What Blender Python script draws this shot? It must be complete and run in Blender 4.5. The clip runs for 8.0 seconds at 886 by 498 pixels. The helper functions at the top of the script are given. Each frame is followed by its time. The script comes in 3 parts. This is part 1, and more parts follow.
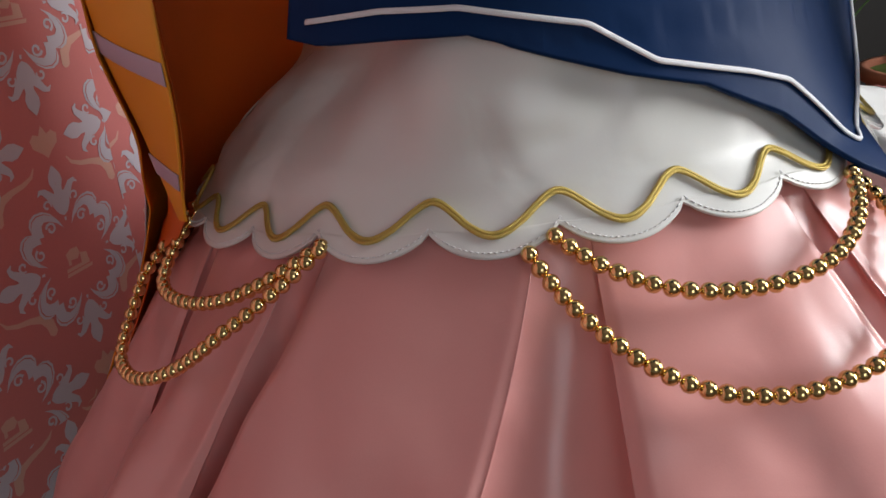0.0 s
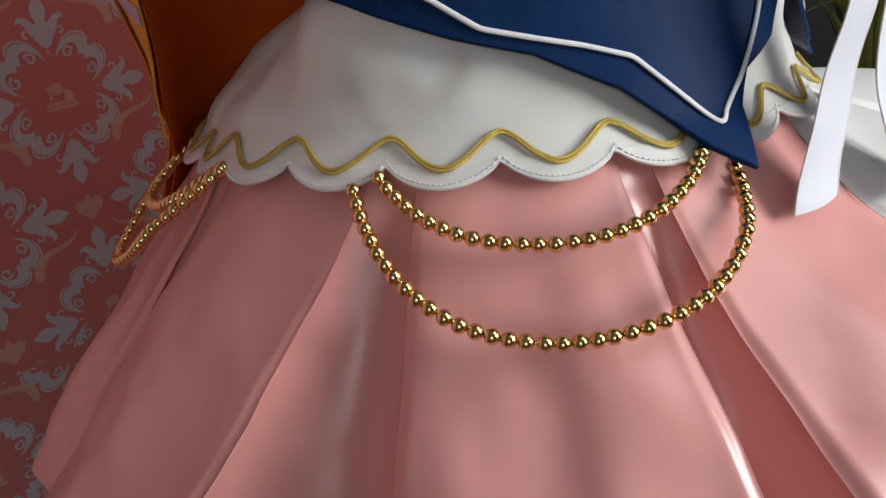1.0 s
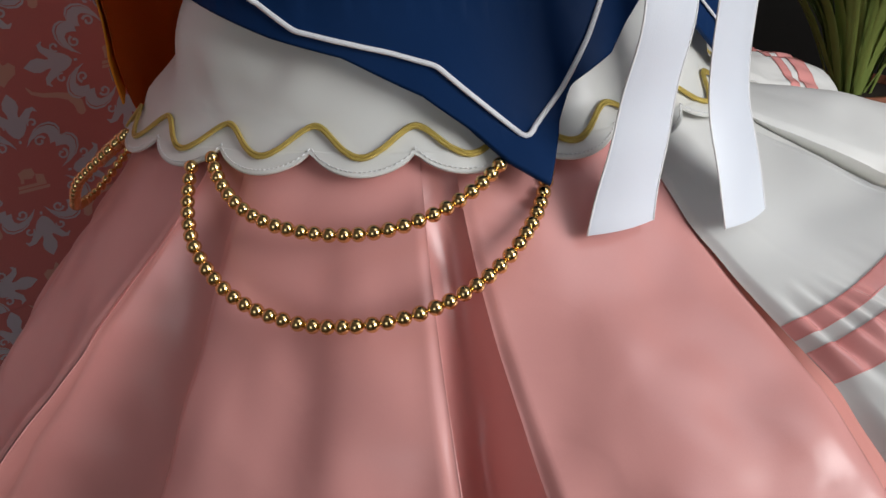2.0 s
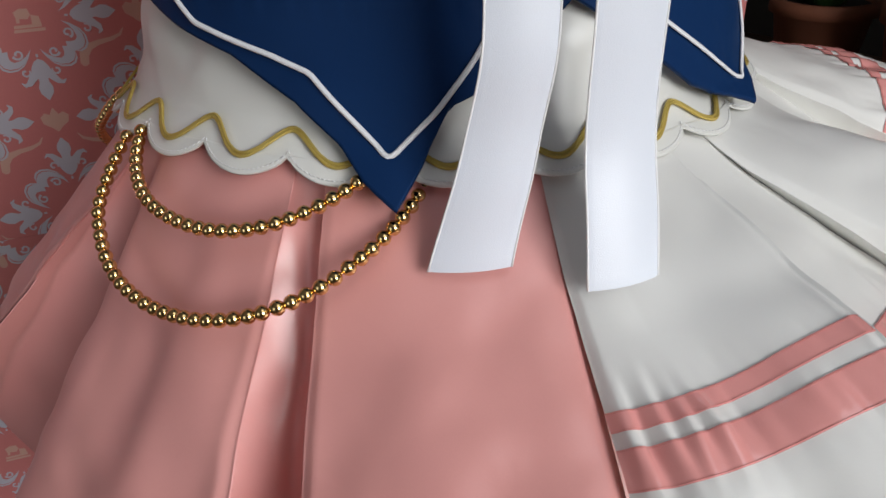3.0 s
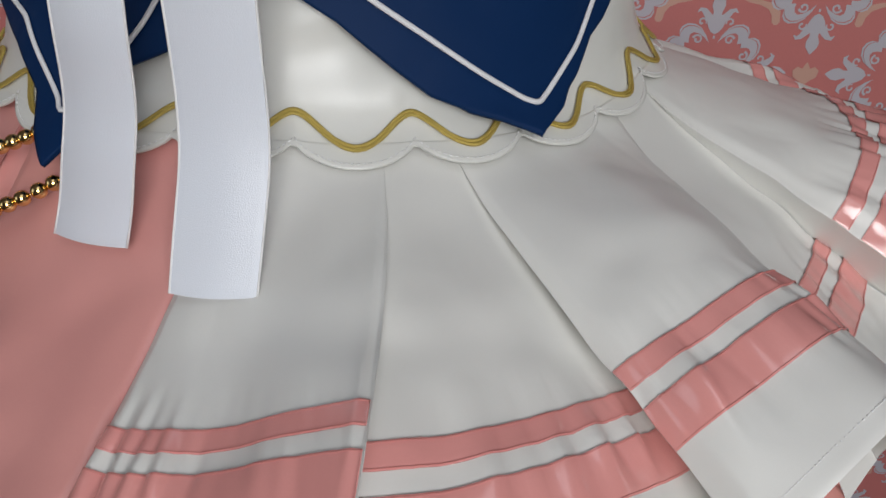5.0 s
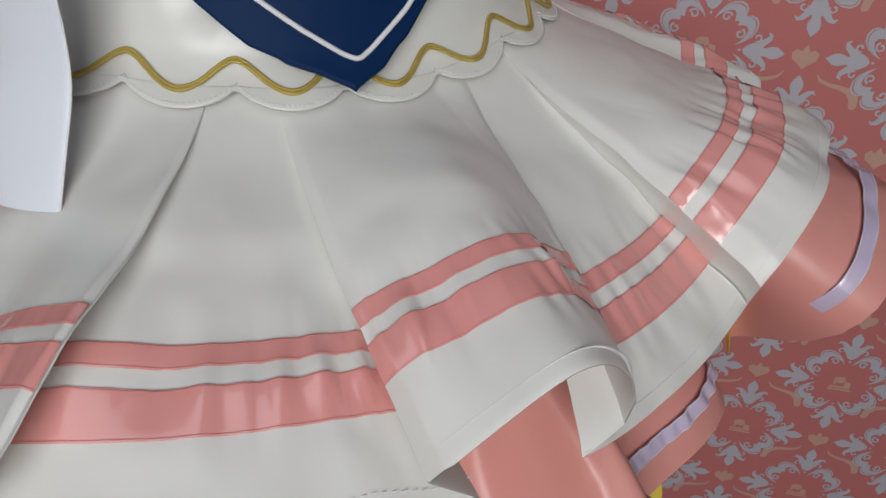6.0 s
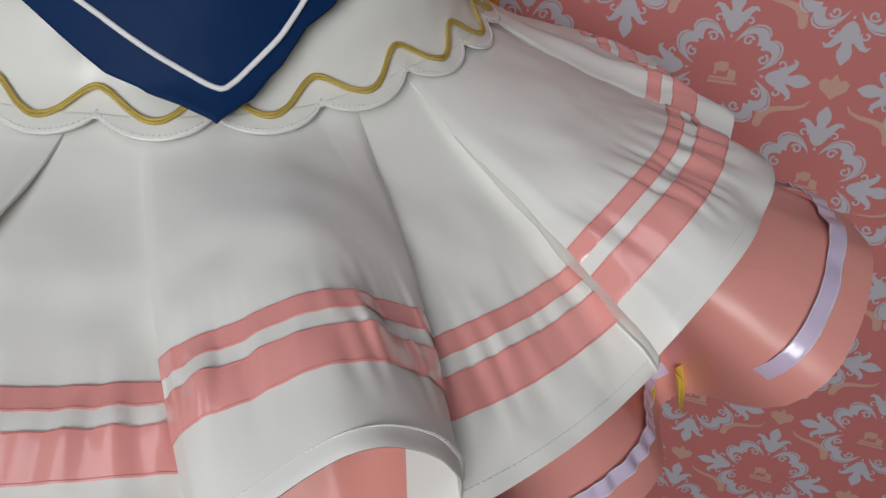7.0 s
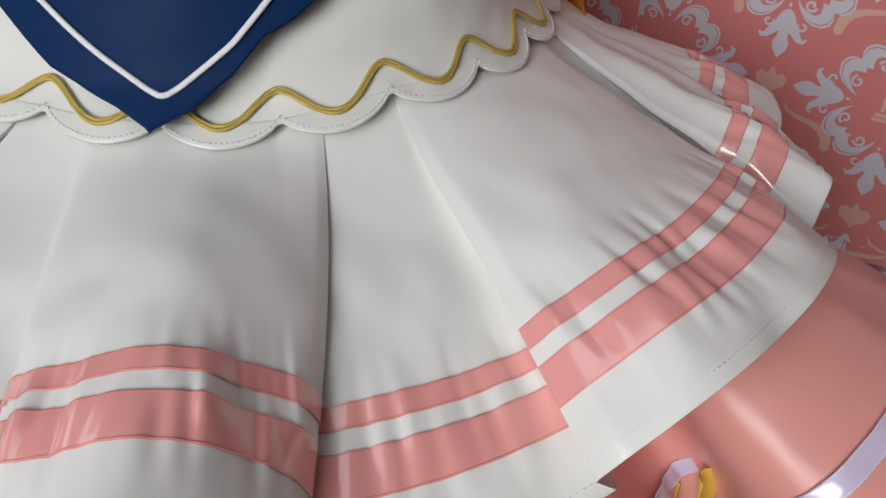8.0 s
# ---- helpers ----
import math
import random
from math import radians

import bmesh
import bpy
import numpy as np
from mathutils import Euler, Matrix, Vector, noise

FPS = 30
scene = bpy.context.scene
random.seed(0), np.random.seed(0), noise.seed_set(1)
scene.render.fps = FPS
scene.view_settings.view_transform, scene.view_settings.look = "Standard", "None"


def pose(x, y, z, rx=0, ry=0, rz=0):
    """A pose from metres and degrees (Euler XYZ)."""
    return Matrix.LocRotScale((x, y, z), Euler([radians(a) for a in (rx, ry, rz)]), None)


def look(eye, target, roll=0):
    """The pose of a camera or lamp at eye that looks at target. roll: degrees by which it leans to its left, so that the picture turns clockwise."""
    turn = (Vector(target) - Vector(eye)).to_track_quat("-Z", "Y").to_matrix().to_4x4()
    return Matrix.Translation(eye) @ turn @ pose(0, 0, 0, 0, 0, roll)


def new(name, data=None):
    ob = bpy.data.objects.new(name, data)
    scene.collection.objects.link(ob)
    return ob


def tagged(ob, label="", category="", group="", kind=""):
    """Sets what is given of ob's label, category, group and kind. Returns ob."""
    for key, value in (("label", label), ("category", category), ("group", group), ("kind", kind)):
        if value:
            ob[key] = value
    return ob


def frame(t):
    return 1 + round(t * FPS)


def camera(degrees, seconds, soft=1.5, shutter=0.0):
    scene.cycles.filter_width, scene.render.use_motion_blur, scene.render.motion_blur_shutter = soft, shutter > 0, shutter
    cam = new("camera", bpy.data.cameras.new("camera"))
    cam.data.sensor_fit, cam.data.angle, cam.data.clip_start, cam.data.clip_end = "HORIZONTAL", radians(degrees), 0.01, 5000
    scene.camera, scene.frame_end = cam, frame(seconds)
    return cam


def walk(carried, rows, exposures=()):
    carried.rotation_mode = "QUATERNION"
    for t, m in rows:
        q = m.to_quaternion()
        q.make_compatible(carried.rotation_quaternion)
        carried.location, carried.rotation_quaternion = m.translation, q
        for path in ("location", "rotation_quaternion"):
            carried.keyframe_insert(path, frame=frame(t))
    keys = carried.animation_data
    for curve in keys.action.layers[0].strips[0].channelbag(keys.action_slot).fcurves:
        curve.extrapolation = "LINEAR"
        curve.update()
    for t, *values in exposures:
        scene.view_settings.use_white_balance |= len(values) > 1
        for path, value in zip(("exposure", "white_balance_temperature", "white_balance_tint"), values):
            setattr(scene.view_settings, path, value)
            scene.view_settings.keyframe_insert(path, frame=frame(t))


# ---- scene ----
cam = camera(58.8, 8.0)
PATH = [
    (0, (0.133, 0.058, 1.313), (0.154, 1.898, 0.529), -4.6),
    (0.5, (0.201, 0.036, 1.309), (-0.107, 1.836, 0.494), -4.3),
    (1, (0.292, 0.03, 1.311), (-0.235, 1.769, 0.474), -4.1),
    (1.5, (0.375, 0.053, 1.305), (-0.316, 1.713, 0.43), -3.4),
    (1.7, (0.404, 0.058, 1.312), (-0.362, 1.679, 0.426), -3.2),
    (2.8, (0.542, 0.159, 1.335), (-0.723, 1.389, 0.393), -2.3),
    (3, (0.56, 0.193, 1.341), (-0.762, 1.318, 0.349), -2.2),
    (3.5, (0.609, 0.271, 1.318), (-0.815, 1.277, 0.338), -1.2),
    (4, (0.646, 0.329, 1.325), (-0.863, 1.185, 0.33), -1.0),
    (4.2, (0.654, 0.348, 1.328), (-0.893, 1.138, 0.336), -1.0),
    (5.3, (0.651, 0.456, 1.318), (-1.009, 0.91, 0.3), 0.9),
    (5.5, (0.667, 0.476, 1.317), (-0.983, 0.884, 0.262), 1.2),
    (6, (0.704, 0.537, 1.332), (-0.95, 0.854, 0.253), 2.3),
    (6.5, (0.716, 0.582, 1.332), (-0.956, 0.795, 0.256), 2.0),
    (7, (0.684, 0.635, 1.338), (-0.997, 0.74, 0.26), 1.7),
    (7.5, (0.645, 0.698, 1.341), (-1.03, 0.534, 0.261), 1.6),
    (8, (0.616, 0.732, 1.344), (-0.978, 0.361, 0.193), 1.6),
]
walk(cam, [(t, look(eye, target, roll)) for t, eye, target, roll in PATH],
     exposures=[(0, 0.22), (1, 0.02), (1.7, -0.32), (3, -0.42), (4.2, -0.78), (5.5, -0.86), (6.5, -0.76), (7.5, -0.6), (8, -0.45)])

# ---------------------------------------------------------------- light
world = bpy.data.worlds.new("world")
scene.world = world
world.use_nodes = True
wn = world.node_tree.nodes
sky = wn.new("ShaderNodeTexSky")
sky.sky_type, sky.sun_disc, sky.sun_elevation, sky.sun_rotation = "NISHITA", False, radians(35), radians(100)
world.node_tree.links.new(sky.outputs[0], wn["Background"].inputs[0])
wn["Background"].inputs[1].default_value = 0.12


def area_light(name, eye, target, w, h, power, colour):
    data = bpy.data.lights.new(name, "AREA")
    data.shape, data.size, data.size_y, data.energy, data.color = "RECTANGLE", w, h, power, colour
    ob = new(name, data)
    ob.matrix_world = look(eye, target)
    return ob


area_light("east_window_light", (2.44, 0.24, 1.95), (0.2, 0.5, 1.15), 1.1, 1.0, 50, (0.98, 0.988, 1.0))
# weak overhead lamp, made up to give the satin some sheen
area_light("overhead_sheen_light", (1.30, 0.45, 2.66), (0.5, 0.5, 1.15), 0.9, 1.1, 5, (0.98, 0.988, 1.0))
# fill lamp with no known source, added to lift the left board and cape
area_light("south_fill_light", (0.75, -2.14, 1.75), (-0.1, 0.5, 1.15), 1.1, 1.3, 6, (0.97, 0.985, 1.0))


# ---------------------------------------------------------------- materials


def material(name, colour, rough=0.5, metal=0.0, vary=0.06, scale=6.0, fine=900.0, bump=0.15, spec=0.5, sheen=0.0, aniso=0.0, sat_shift=0.0, coat=0.0, crease=0.0):
    """Principled material with two scales of tone variation and a fine relief."""
    m = bpy.data.materials.new(name)
    m.use_nodes = True
    nt = m.node_tree
    n, l = nt.nodes, nt.links
    b = n["Principled BSDF"]
    b.inputs["Roughness"].default_value, b.inputs["Metallic"].default_value = rough, metal
    b.inputs["Specular IOR Level"].default_value = spec
    b.inputs["Sheen Weight"].default_value = sheen
    b.inputs["Anisotropic"].default_value = aniso
    b.inputs["Coat Weight"].default_value = coat
    co = n.new("ShaderNodeTexCoord")
    big, small = n.new("ShaderNodeTexNoise"), n.new("ShaderNodeTexNoise")
    big.inputs["Scale"].default_value, small.inputs["Scale"].default_value = scale, fine
    big.inputs["Detail"].default_value = 4
    for t in (big, small):
        l.new(co.outputs["Object"], t.inputs["Vector"])
    mix = n.new("ShaderNodeMix")
    mix.data_type = "RGBA"
    lo = [max(0.0, c * (1 - vary)) for c in colour]
    hi = [min(1.0, c * (1 + vary)) for c in colour]
    hi[1] = min(1.0, hi[1] + sat_shift)
    mix.inputs[6].default_value, mix.inputs[7].default_value = (*lo, 1), (*hi, 1)
    add = n.new("ShaderNodeMath")
    add.operation = "MULTIPLY_ADD"
    add.inputs[1].default_value, add.inputs[2].default_value = 0.35, 0.0
    l.new(small.outputs[0], add.inputs[0])
    tot = n.new("ShaderNodeMath")
    tot.operation = "MULTIPLY_ADD"
    tot.inputs[1].default_value = 0.65
    l.new(big.outputs[0], tot.inputs[0])
    l.new(add.outputs[0], tot.inputs[2])
    l.new(tot.outputs[0], mix.inputs[0])
    l.new(mix.outputs[2], b.inputs["Base Color"])
    bp = n.new("ShaderNodeBump")
    bp.inputs["Strength"].default_value, bp.inputs["Distance"].default_value = bump, 0.0006
    l.new(small.outputs[0], bp.inputs["Height"])
    if crease:
        fold = n.new("ShaderNodeTexNoise")
        fold.inputs["Scale"].default_value, fold.inputs["Detail"].default_value, fold.inputs["Distortion"].default_value = 30, 1.6, 0.6
        l.new(co.outputs["Object"], fold.inputs["Vector"])
        bp2 = n.new("ShaderNodeBump")
        bp2.inputs["Strength"].default_value, bp2.inputs["Distance"].default_value = crease, 0.004
        l.new(fold.outputs[0], bp2.inputs["Height"])
        l.new(bp2.outputs[0], bp.inputs["Normal"])
    l.new(bp.outputs[0], b.inputs["Normal"])
    return m


PINK = material("pink_satin", (0.73, 0.335, 0.308), 0.30, vary=0.06, fine=1400, bump=0.05, spec=0.65, crease=0.28)
WHITE = material("white_twill", (0.775, 0.772, 0.742), 0.36, vary=0.03, fine=1600, bump=0.05, spec=0.45, crease=0.22)
PEPLUM = material("white_satin", (0.74, 0.742, 0.705), 0.32, vary=0.03, fine=1600, bump=0.05, spec=0.55, crease=0.40)
STRIPE = material("pink_ribbon_satin", (0.84, 0.36, 0.335), 0.17, vary=0.06, fine=1500, bump=0.04, spec=0.9, crease=0.16, coat=0.5)
UNDER = material("peach_pink_satin", (0.74, 0.325, 0.285), 0.34, vary=0.07, fine=1400, bump=0.04, spec=0.5, crease=0.32)
NAVY = material("navy_satin", (0.006, 0.026, 0.090), 0.48, vary=0.15, fine=1400, bump=0.05, spec=0.06, crease=0.3)
CORD = material("white_cord", (0.80, 0.80, 0.82), 0.6, vary=0.06, fine=2500, bump=0.5)
GOLDCORD = material("gold_braid", (0.60, 0.45, 0.11), 0.36, 0.45, vary=0.22, fine=2600, bump=0.8)
GOLD = material("gold_bead", (0.80, 0.575, 0.25), 0.09, 1.0, vary=0.05, fine=1200, bump=0.02)
RIBBON = material("white_ribbon_satin", (0.74, 0.78, 0.855), 0.33, vary=0.03, fine=2200, bump=0.22, spec=0.5)
THREAD = material("white_thread", (0.84, 0.84, 0.84), 0.7, vary=0.05)
PINKTHREAD = material("rose_thread", (0.66, 0.24, 0.22), 0.7, vary=0.05)
ORANGE = material("orange_satin", (0.88, 0.34, 0.02), 0.40, vary=0.08, fine=1400, bump=0.08)
RUST = material("rust_red_lining", (0.74, 0.13, 0.012), 0.42, vary=0.08, fine=1400, bump=0.08)
LILAC = material("white_lilac_edge", (0.72, 0.68, 0.78), 0.5, vary=0.06, fine=1500, bump=0.1)
LACE = material("pale_lilac_satin", (0.64, 0.55, 0.74), 0.20, vary=0.06, fine=1500, bump=0.05, spec=0.8, coat=0.4)
YELLOW = material("yellow_petal_cloth", (0.86, 0.68, 0.10), 0.5, vary=0.1)
WALLPINK = material("rose_printed_board", (0.58, 0.19, 0.18), 0.55, vary=0.10, scale=3, fine=500, bump=0.05)
PRINT = material("silver_lilac_print", (0.53, 0.52, 0.58), 0.5, vary=0.06, scale=8)
PRINT2 = material("dusty_rose_print", (0.62, 0.37, 0.295), 0.5, vary=0.06, scale=8)
PAINT = material("grey_white_paint", (0.34, 0.33, 0.32), 0.8, vary=0.05, scale=1.5, fine=120, bump=0.1)
DARK = material("dark_brown_wall", (0.014, 0.012, 0.010), 0.7, vary=0.4, scale=3, fine=60, bump=0.2)
WOODFLOOR = material("brown_floor", (0.16, 0.09, 0.055), 0.5, vary=0.25, scale=4, fine=80)
LEAF = material("green_leaf", (0.24, 0.31, 0.075), 0.45, vary=0.35, scale=20, fine=300)
LEAF2 = material("deep_green_leaf", (0.035, 0.085, 0.02), 0.4, vary=0.3, scale=15, fine=300)
MOSS = material("moss", (0.09, 0.13, 0.02), 0.9, vary=0.4, scale=40, fine=200, bump=0.6)
TERRA = material("terracotta", (0.30, 0.105, 0.055), 0.75, vary=0.2, scale=15, fine=200, bump=0.3)
SOIL = material("dark_soil", (0.03, 0.02, 0.015), 0.95, vary=0.4, scale=60, fine=300, bump=0.8)
BENCHWOOD = material("dark_bench_wood", (0.075, 0.04, 0.022), 0.6, vary=0.3, scale=9, fine=140, bump=0.3)
FORM = material("linen_dress_form", (0.55, 0.50, 0.42), 0.8, vary=0.08)
METALM = material("grey_steel", (0.45, 0.45, 0.46), 0.35, 1.0)

# ---------------------------------------------------------------- mesh helpers


def part(name, bm, mat, parent=None, label="", smooth=True, thick=0.0, offset=-1.0):
    """Links a bmesh as one mesh object under a thing or a part."""
    me = bpy.data.meshes.new(name)
    bmesh.ops.recalc_face_normals(bm, faces=bm.faces) if thick == 0.0 else None
    bm.to_mesh(me)
    bm.free()
    for p in me.polygons:
        p.use_smooth = smooth
    me.materials.append(mat)
    ob = new(name, me)
    if parent is not None:
        ob.parent = parent
        ob.matrix_parent_inverse = parent.matrix_world.inverted()
    if thick:
        mod = ob.modifiers.new("thickness", "SOLIDIFY")
        mod.thickness, mod.offset = thick, offset
        wn_mod = ob.modifiers.new("normals", "WEIGHTED_NORMAL")
        wn_mod.weight = 100
    if label:
        tagged(ob, label)
    return ob


def grid(rows, close=False):
    """A sheet of quads from rows of points."""
    bm = bmesh.new()
    vs = [[bm.verts.new(p) for p in row] for row in rows]
    for a, b in zip(vs, vs[1:]):
        n = len(a)
        for i in range(n if close else n - 1):
            bm.faces.new((a[i], b[i], b[(i + 1) % n], a[(i + 1) % n]))
    return bm


def tube(points, radius, sides=6, bm=None, flat=1.0, up=None):
    """A tube along points; flat squeezes it along the given up directions."""
    bm = bm or bmesh.new()
    rings = []
    n = len(points)
    for i, p in enumerate(points):
        p = Vector(p)
        d = (Vector(points[min(i + 1, n - 1)]) - Vector(points[max(i - 1, 0)])).normalized()
        w = Vector(up[i]) if up else Vector((0, 0, 1))
        side = d.cross(w)
        side = side.normalized() if side.length > 1e-6 else Vector((1, 0, 0))
        w = side.cross(d).normalized()
        rad = radius[i] if isinstance(radius, (list, tuple)) else radius
        rings.append([bm.verts.new(p + rad * (math.cos(k * math.tau / sides) * side + flat * math.sin(k * math.tau / sides) * w)) for k in range(sides)])
    for a, b in zip(rings, rings[1:]):
        for k in range(sides):
            bm.faces.new((a[k], a[(k + 1) % sides], b[(k + 1) % sides], b[k]))
    bm.faces.new(rings[0][::-1])
    bm.faces.new(rings[-1])
    return bm


def box(bm, lo, hi, bevel=0.0):
    m = Matrix.LocRotScale([(a + b) / 2 for a, b in zip(lo, hi)], None, [b - a for a, b in zip(lo, hi)])
    made = bmesh.ops.create_cube(bm, size=1.0, matrix=m)["verts"]
    if bevel:
        edges = list({e for v in made for e in v.link_edges})
        bmesh.ops.bevel(bm, geom=edges, offset=bevel, segments=2, affect="EDGES", profile=0.5)
    return bm


def lathe(profile, steps=32, centre=(0, 0, 0)):
    rows = [[(centre[0] + r * math.cos(k * math.tau / steps), centre[1] + r * math.sin(k * math.tau / steps), centre[2] + z) for k in range(steps)] for r, z in profile]
    return grid(rows, close=True)


def empty(name, at):
    ob = new(name)
    ob.location = at
    ob.empty_display_size = 0.05
    bpy.context.view_layer.update()
    return ob


def lerp(x, table):
    xs, ys = zip(*table)
    return float(np.interp(x, xs, ys))


def soft(x):
    x = min(1.0, max(0.0, x))
    return x * x * (3 - 2 * x)


def wob(x, y, z, k=1.0):
    return noise.noise(Vector((x * k, y * k, z * k)))


# ---------------------------------------------------------------- the room
ROOM = ((-1.7, -2.2, 0.0), (2.5, 2.5, 2.7))
(x0, y0, z0), (x1, y1, z1) = ROOM
T = 0.12
tagged(part("floor", box(bmesh.new(), (x0 - T, y0 - T, -0.1), (x1 + T, y1 + T, 0.0)), WOODFLOOR, smooth=False), "brown wooden floor of the room", "floor", kind="structure")
# the ceiling opening is made up, cut above the added overhead lamp
bm = bmesh.new()
for lo, hi in (((x0 - T, y0 - T, z1), (0.8, y1 + T, z1 + 0.1)), ((1.8, y0 - T, z1), (x1 + T, y1 + T, z1 + 0.1)), ((0.8, y0 - T, z1), (1.8, -0.15, z1 + 0.1)), ((0.8, 1.05, z1), (1.8, y1 + T, z1 + 0.1))):
    box(bm, lo, hi)
tagged(part("ceiling", bm, PAINT, smooth=False), "plain white ceiling with an added unseen opening", "ceiling", kind="structure")
tagged(part("wall_west", box(bmesh.new(), (x0 - T, y0, 0), (x0, y1, z1)), PAINT, smooth=False), "plain warm white wall", "wall", kind="structure")
# this wall's opening is invented along with the south fill lamp
bm = bmesh.new()
for lo, hi in (((x0 - T, y0 - T, 0), (x1 + T, y0, 1.05)), ((x0 - T, y0 - T, 2.45), (x1 + T, y0, z1)), ((x0 - T, y0 - T, 1.05), (0.25, y0, 2.45)), ((1.65, y0 - T, 1.05), (x1 + T, y0, 2.45))):
    box(bm, lo, hi)
tagged(part("wall_south", bm, PAINT, smooth=False), "plain white wall with an unseen opening added for fill light", "wall", kind="structure")
tagged(part("wall_north", box(bmesh.new(), (x0 - T, y1, 0), (x1 + T, y1 + T, z1)), DARK, smooth=False), "dark brown wall behind the plants", "wall", kind="structure")
bm = bmesh.new()
for lo, hi in (((x1, y0, 0), (x1 + T, y1, 0.9)), ((x1, y0, 2.4), (x1 + T, y1, z1)), ((x1, y0, 0.9), (x1 + T, -0.35, 2.4)), ((x1, 0.85, 0.9), (x1 + T, y1, 2.4))):
    box(bm, lo, hi)
tagged(part("wall_east", bm, PAINT, smooth=False), "plain warm white wall with a window opening", "wall", kind="structure")

# ---------------------------------------------------------------- printed backdrop boards
STEP = 0.1015


def ring_motif(bm, place):
    """One medallion: a ring of paired scrolls with four lily heads and eight curls."""

    layer = [0.0]

    def poly(pts):
        bm.faces.new([bm.verts.new(place(*p, layer[0])) for p in pts])

    def stroke(pts, widths):
        l, r = [], []
        for i, (x, y) in enumerate(pts):
            ax, ay = pts[max(i - 1, 0)]
            bx, by = pts[min(i + 1, len(pts) - 1)]
            d = math.hypot(bx - ax, by - ay) or 1e-9
            nx, ny = -(by - ay) / d, (bx - ax) / d
            w = widths[i] / 2
            l.append((x + nx * w, y + ny * w))
            r.append((x - nx * w, y - ny * w))
        for i in range(len(pts) - 1):
            poly([l[i], l[i + 1], r[i + 1], r[i]])

    def turn(p, k):
        c, s = math.cos(k), math.sin(k)
        return (p[0] * c - p[1] * s, p[0] * s + p[1] * c)

    def ray(deg, r, k, sgn):
        g = math.radians(deg) * sgn
        return turn((r * math.sin(g), r * math.cos(g)), k)

    OUTER = ((8, 0.0335), (12, 0.0430), (17, 0.0530), (23, 0.0600), (30, 0.0645), (36, 0.0650), (41, 0.0622), (45, 0.0560))
    INNER = ((8, 0.0335), (15, 0.0410), (22, 0.0475), (28, 0.0515), (33, 0.0510), (37, 0.0475), (40.5, 0.0430), (45, 0.0470))
    for q in range(4):
        k = q * math.pi / 2
        for sgn in (1, -1):
            # half of the lily head, pointing outwards
            layer[0] = 0.00012 + 0.00001 * sgn
            head = [(0, 0.0435), (0.0050 * sgn, 0.0465), (0.0088 * sgn, 0.0525), (0.0110 * sgn, 0.0600), (0.0095 * sgn, 0.0655), (0.0048 * sgn, 0.0665), (0.0050 * sgn, 0.0700), (0.0076 * sgn, 0.0765), (0.0066 * sgn, 0.0830), (0.0026 * sgn, 0.0885), (0, 0.0915)]
            poly([turn(p, k) for p in (head if sgn < 0 else head[::-1])])
            layer[0] = 0.00022 + 0.00001 * sgn
            arm = [(0.0060 * sgn, 0.0610), (0.0110 * sgn, 0.0655), (0.0155 * sgn, 0.0708), (0.0200 * sgn, 0.0722), (0.0232 * sgn, 0.0690)]
            stroke([turn(p, k) for p in arm], [0.0080, 0.0080, 0.0062, 0.0042, 0.001])
            curl = []
            for i in range(9):
                f = i / 8
                g = 3.6 - 5.6 * f
                curl.append((sgn * (0.0160 + (0.0050 - 0.0030 * f) * math.cos(g)), 0.0580 + (0.0050 - 0.0030 * f) * math.sin(g)))
            layer[0] = 0.00017 + 0.00001 * sgn
            stroke([turn(p, k) for p in curl], [0.0016, 0.0020, 0.0022, 0.0022, 0.0022, 0.0022, 0.0024, 0.0026, 0.0015])
            # a leafy crescent with a slit along its back and a curl inside
            layer[0] = 0.00004 + 0.00002 * sgn
            slit = (0, 0, 0.0004, 0.0011, 0.0013, 0.0012, 0.0006, 0)
            for i in range(7):
                o = [ray(*OUTER[i + n], k, sgn) for n in (0, 1)]
                m1 = [ray(OUTER[i + n][0], OUTER[i + n][1] - 0.0024 * (slit[i + n] > 0), k, sgn) for n in (0, 1)]
                m2 = [ray(OUTER[i + n][0], OUTER[i + n][1] - 0.0024 * (slit[i + n] > 0) - slit[i + n], k, sgn) for n in (0, 1)]
                e = [ray(*INNER[i + n], k, sgn) for n in (0, 1)]
                poly([o[0], o[1], m1[1], m1[0]])
                poly([m2[0], m2[1], e[1], e[0]])
            cx, cy = ray(26.5, 0.0415, 0.0, 1.0)
            curl = []
            for i in range(11):
                f = i / 10
                g = 0.3 + 6.6 * f
                curl.append(turn((sgn * (cx + (0.0058 - 0.0038 * f) * math.cos(g)), cy + (0.0058 - 0.0038 * f) * math.sin(g)), k))
            layer[0] = 0.00008 + 0.00001 * sgn
            stroke(curl, [0.0030, 0.0026, 0.0024, 0.0022, 0.0022, 0.0022, 0.0022, 0.0024, 0.0028, 0.0028, 0.0012])
        poly([turn(p, k) for p in ((-0.0013, 0.0385), (0.0013, 0.0385), (0.0010, 0.0420), (-0.0010, 0.0420))])


